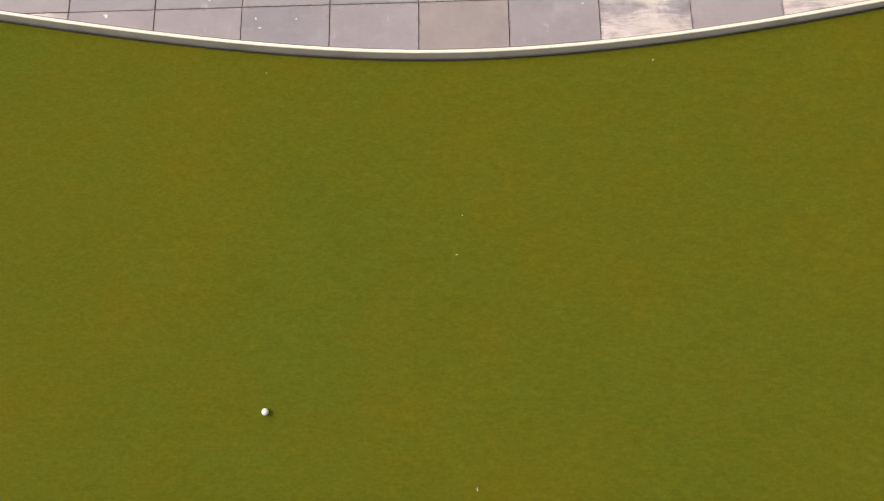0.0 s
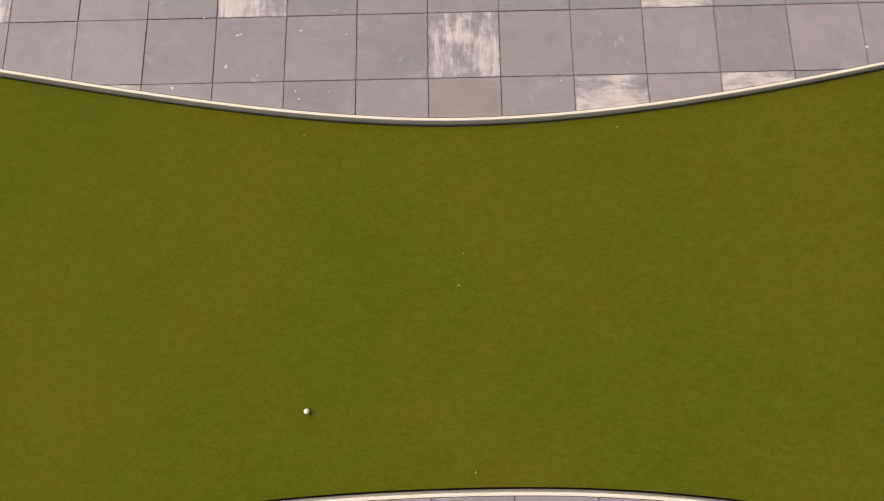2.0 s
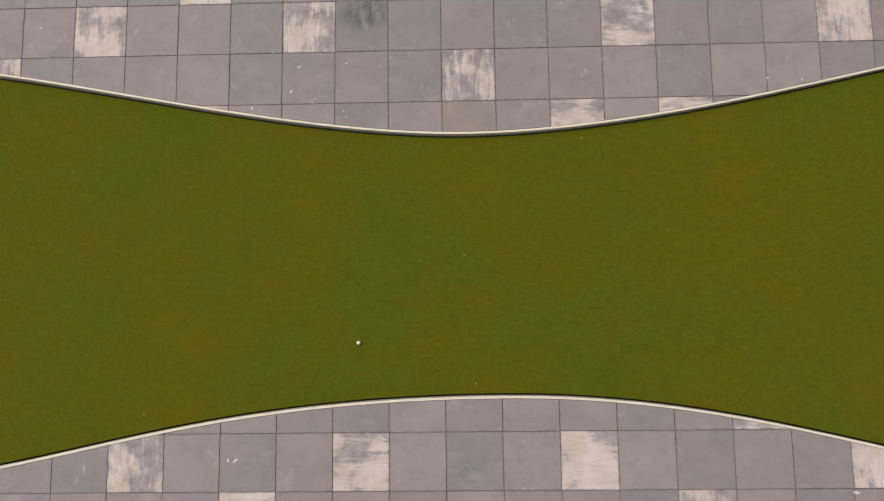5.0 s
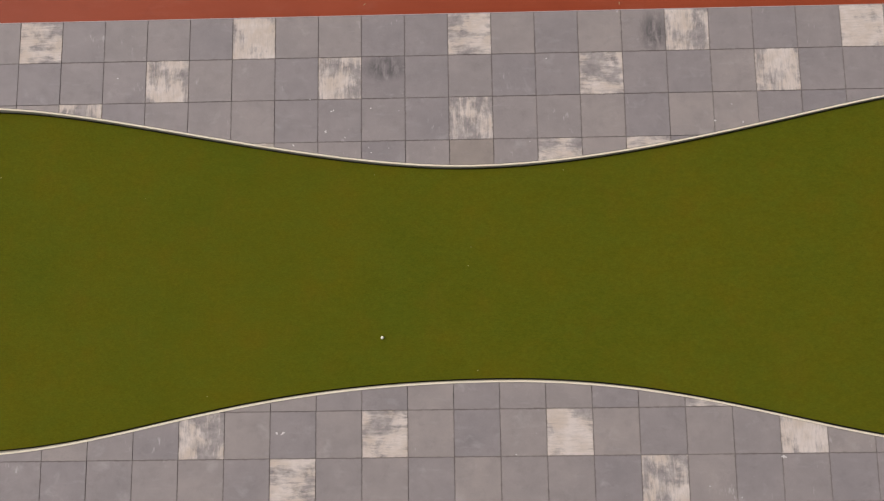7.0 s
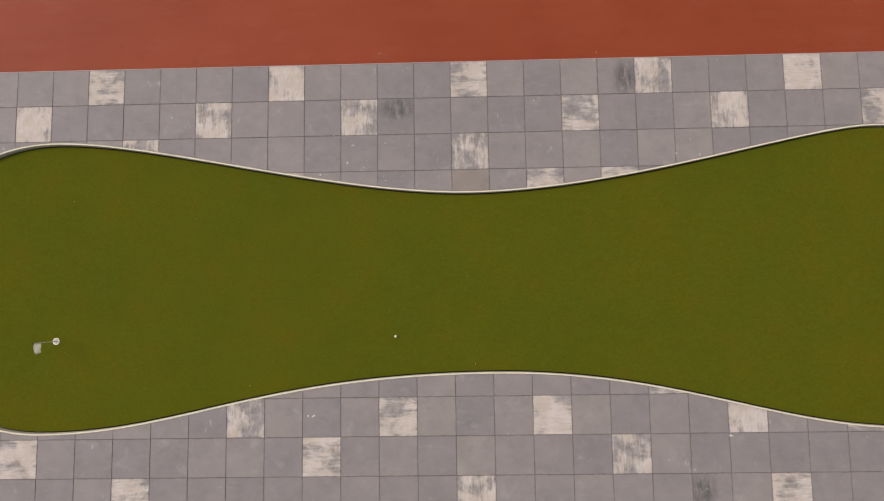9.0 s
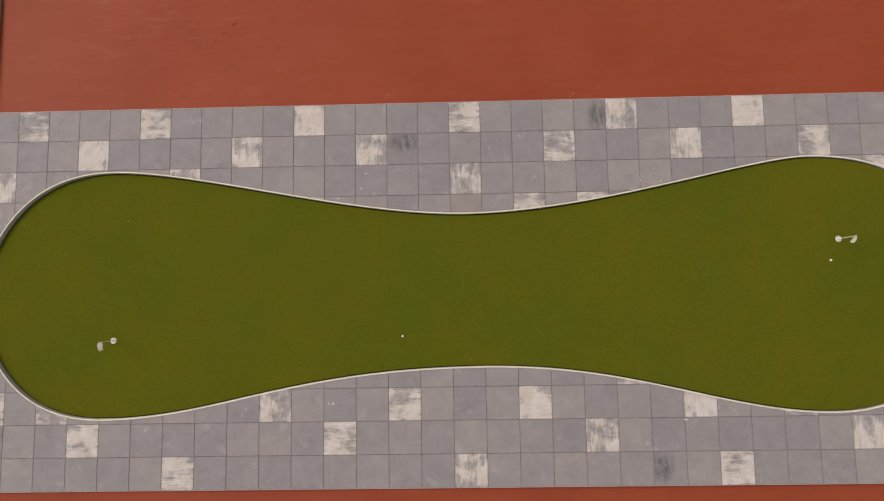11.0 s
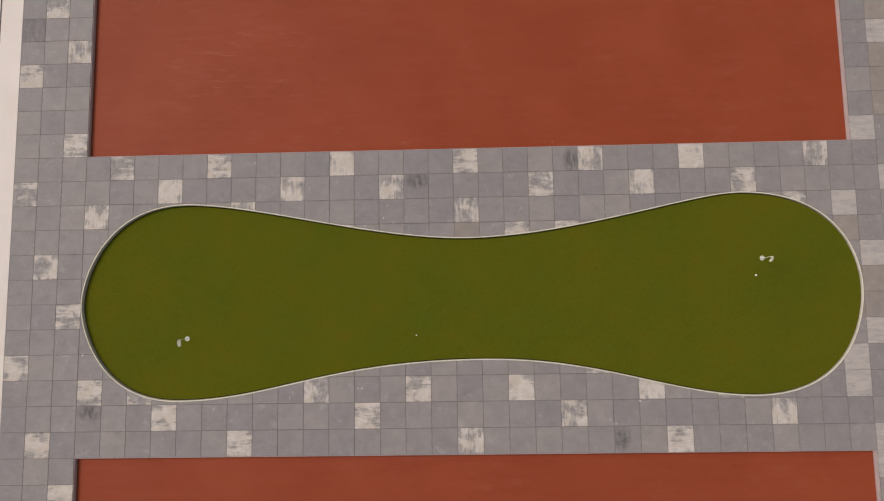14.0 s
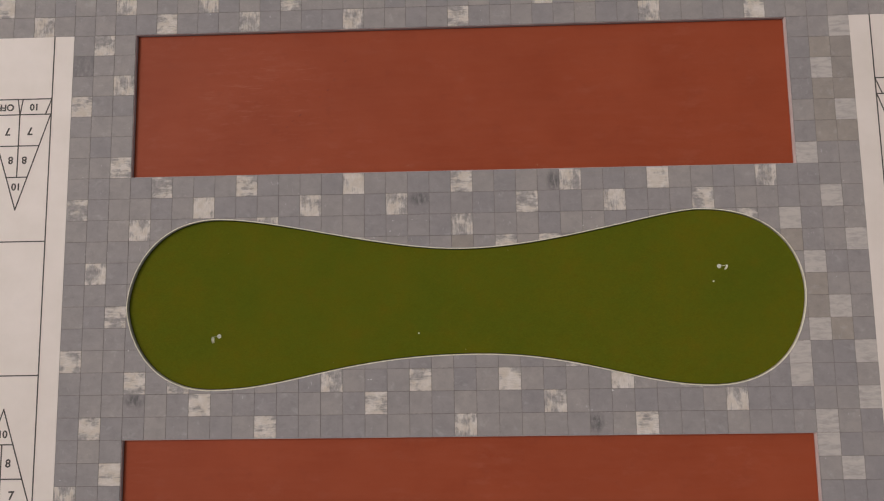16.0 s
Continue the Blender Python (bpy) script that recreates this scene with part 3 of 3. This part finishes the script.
def build_splat(x, y, size, turn):
    """A dried white splash: an uneven flat drop with ragged arms."""
    rng = random.Random(int(turn * 7 + 3))
    bm = bmesh.new()
    k = 16
    arms = [size * rng.uniform(0.5, 1.25) for _ in range(k)]
    edge = [bm.verts.new((a * math.cos(2 * math.pi * n / k), 0.6 * a * math.sin(2 * math.pi * n / k), 0.0)) for n, a in enumerate(arms)]
    top = [bm.verts.new((0.8 * v.co.x, 0.8 * v.co.y, 0.0012)) for v in edge]
    bm.faces.new(top)
    for n in range(k):
        bm.faces.new((edge[n], edge[(n + 1) % k], top[(n + 1) % k], top[n]))
    ob = part("bird_dropping", bm, SPLAT)
    ob.matrix_basis = pose(x, y, 0.0012, 0, 0, turn)
    tagged(ob, "small dried white bird dropping splashed on a grey paver", "dropping", "bird droppings on the paving")


SPLATS = (
    (-1.64, -0.78, 0.018), (-1.72, -1.07, 0.024), (-1.45, -1.16, 0.013), (-1.09, -0.75, 0.014), (-1.12, -1.31, 0.009), (-1.09, -1.38, 0.011), (-0.84, -1.32, 0.009), (-2.17, -1.26, 0.022),
    (3.67, -1.02, 0.019), (4.05, -1.05, 0.017), (3.91, -0.79, 0.011), (-2.27, -5.16, 0.030), (-2.35, -5.16, 0.020), (4.29, -5.53, 0.035), (-9.05, -4.28, 0.030), (-1.61, -0.77, 0.012),
)
for k, (x, y, size) in enumerate(SPLATS):
    build_splat(x, y, size, 20 + 67 * k % 360)

# ---- the pavers ----
# rows of the plan (south edge) with the columns (west edge) of the pale pavers
PALE_LENGTHWISE = {
    -15: (16,), -14: (-18,), -13: (17,), -11: (0, 16), -10: (4, 12), -9: (-6, 7), -7: (16,), -6: (17,), -4: (-17, 16), -2: (-15, -9, 0, 15),
    -1: (-12, -7, -3, 7, 17), 0: (-5, 5, 14), 5: (-16,), 7: (-17,), 8: (-20, -10, -5, 9), 9: (-16, -12, 4), 10: (-6, 8), 11: (-24, 6), 12: (-9, 10),
}
PALE_CROSSWISE = {
    -16: (-17,), -15: (18,), -13: (-16,), -12: (16,), -11: (-17, -9, 8), -10: (-12, -4, 18), -9: (-15, -13, -2, 2, 10, 15), -8: (-18, 5, 15, 18),
    -6: (-16,), -3: (-5, 2, 4, 18), -2: (13,), -1: (-18, 3, 11), 0: (-14, -10, 0, 9), 1: (-16, 16), 3: (18,), 4: (-18,), 5: (17,), 7: (18,),
    8: (-14, 0, 14, 21), 9: (-22, -8, 11, 17), 10: (-19, 1, 14), 11: (-13, -3, 19), 12: (-17, 0),
}
STAINED_AT = {-1: (-2,), -10: (-15,), -11: (6,), 0: (4,), 6: (-18,)}
TAUPE_AT = {-3: (0, 15), -5: (15, 16), -6: (15, 16), -7: (17,), 2: (17, 18), 3: (17,), 4: (17, 18), 5: (18,), 6: (17, 18), 9: (6,)}
# how much of the cream coat is left on the pale pavers round the green, and which way a dark smudge is turned
COAT = {
    (-14, 0): 0.42, (-10, 0): 0.60, (-5, 0): 0.66, (0, 0): 0.72, (5, 0): 0.68, (9, 0): 0.85, (14, 0): 0.50, (-12, -1): 0.80, (-7, -1): 0.62, (-3, -1): 0.60,
    (3, -1): 0.55, (7, -1): 0.62, (11, -1): 0.52, (0, -2): 0.42, (13, -2): 0.55, (-9, -2): 0.78, (2, -3): 0.68, (4, -3): 0.48,
    (7, -9): 0.85, (-6, -9): 0.42, (-2, -9): 0.62, (2, -9): 0.62, (-4, -10): 0.74, (4, -10): 0.63, (-12, -10): 0.62, (0, -11): 0.62, (-9, -11): 0.64, (8, -11): 0.72,
}
SMUDGE_TURN = {(4, 0): -90, (-15, -10): 0, (6, -11): 90}


FADED = 5


def paver_kind(i, j):
    """0 plain grey, 1 and 2 cream, 3 smudged, 4 taupe, 5 faded cream (the columns at the east end)."""
    for kind, at in enumerate((PALE_LENGTHWISE, PALE_CROSSWISE, STAINED_AT, TAUPE_AT), 1):
        if i in at.get(j, ()):
            return FADED if kind < 3 and i >= 15 else kind
    return 0


def is_open(i, j):
    """Whether the cell is left out for a court."""
    if -15 <= i < 16 and (1 <= j < 8 or -18 <= j < -11):
        return True
    return -18 <= j < 8 and (-23 <= i < -18 or 19 <= i < 24)


def build_pavement():
    base = tagged(new("pavement"), "terrace of square grey concrete pavers with scattered cream streaked ones", "paving", kind="structure")
    rng = random.Random(4)
    gap, depth, chamfer = 0.0024, 0.05, 0.0025
    mats, field_mats = NEAR_PAVERS, FAR_PAVERS
    shared = []
    half = P / 2 - gap
    for m in mats:
        verts, faces = prism([(-half, -half), (half, -half), (half, half), (-half, half)], 0, -depth, chamfer)
        me = bpy.data.meshes.new("paver")
        me.from_pydata(verts, [], faces)
        me.materials.append(m)
        shared.append(me)
    labels = ("", "cream paver with grey streaks", "cream paver with grey streaks", "paver with a dark smudge", "taupe paver", "grey paver with a faded cream veil")
    bed_v, bed_f, far_v, far_f, far_s = [], [], [], [], []
    for j in range(-26, 16):
        for i in range(-28, 29):
            if is_open(i, j):
                continue
            x0, x1, y0, y1 = col_x(i), col_x(i + 1), j * P, (j + 1) * P
            if i == 24:
                x0 = max(x0, SB_EAST[1] if -18 <= j < 8 else x0)
            kind = paver_kind(i, j)
            pieces = cut_square(x0 + gap, x1 - gap, y0 + gap, y1 - gap)
            near = -18 <= i < 19 and -11 <= j < 1
            z = rng.uniform(-0.0015, 0.0015)
            for poly in pieces:
                whole = len(poly) == 4 and abs(poly[0].x - x0 - gap) < 1e-6 and abs(poly[2].y - y1 + gap) < 1e-6 and abs(poly[2].x - x1 + gap) < 1e-6
                at = len(bed_v)
                bed_v += [(p.x, p.y, -0.007) for p in ([(Vector(c)) for c in ((x0, y0), (x1, y0), (x1, y1), (x0, y1))] if whole else poly)]
                bed_f.append(tuple(range(at, len(bed_v))))
                if near and whole:
                    ob = new("paver", shared[kind])
                    ob.matrix_basis = pose((x0 + x1) / 2, (y0 + y1) / 2, z, rng.uniform(-0.12, 0.12), rng.uniform(-0.12, 0.12), rng.uniform(-0.25, 0.25) + SMUDGE_TURN.get((i, j), 0)) @ Matrix.Diagonal(((x1 - x0 - 2 * gap) / (2 * half), 1, 1, 1))
                    ob.parent = base
                    ob.color = (1, 1, 1, COAT.get((i, j), 0.58))
                    tagged(ob, labels[kind])
                elif near:
                    verts, faces = prism(poly, z, -depth, chamfer * 0.5)
                    ob = mesh_object("paver", verts, faces, mats[kind], base, labels[kind] or "cut grey paver along the edging")
                    ob.color = (1, 1, 1, COAT.get((i, j), 0.58))
                else:
                    verts, faces = prism(poly, z, -depth, chamfer)
                    n = len(far_v)
                    far_v += verts
                    far_f += [tuple(n + v for v in f) for f in faces]
                    far_s += [kind] * len(faces)
    tagged(mesh_object("paver_field", far_v, far_f, field_mats, base, "outer grey pavers", far_s), kind="stuff")
    mesh_object("joint_bed", bed_v, bed_f, BED, base, "dark sand bed in the joints")


build_pavement()
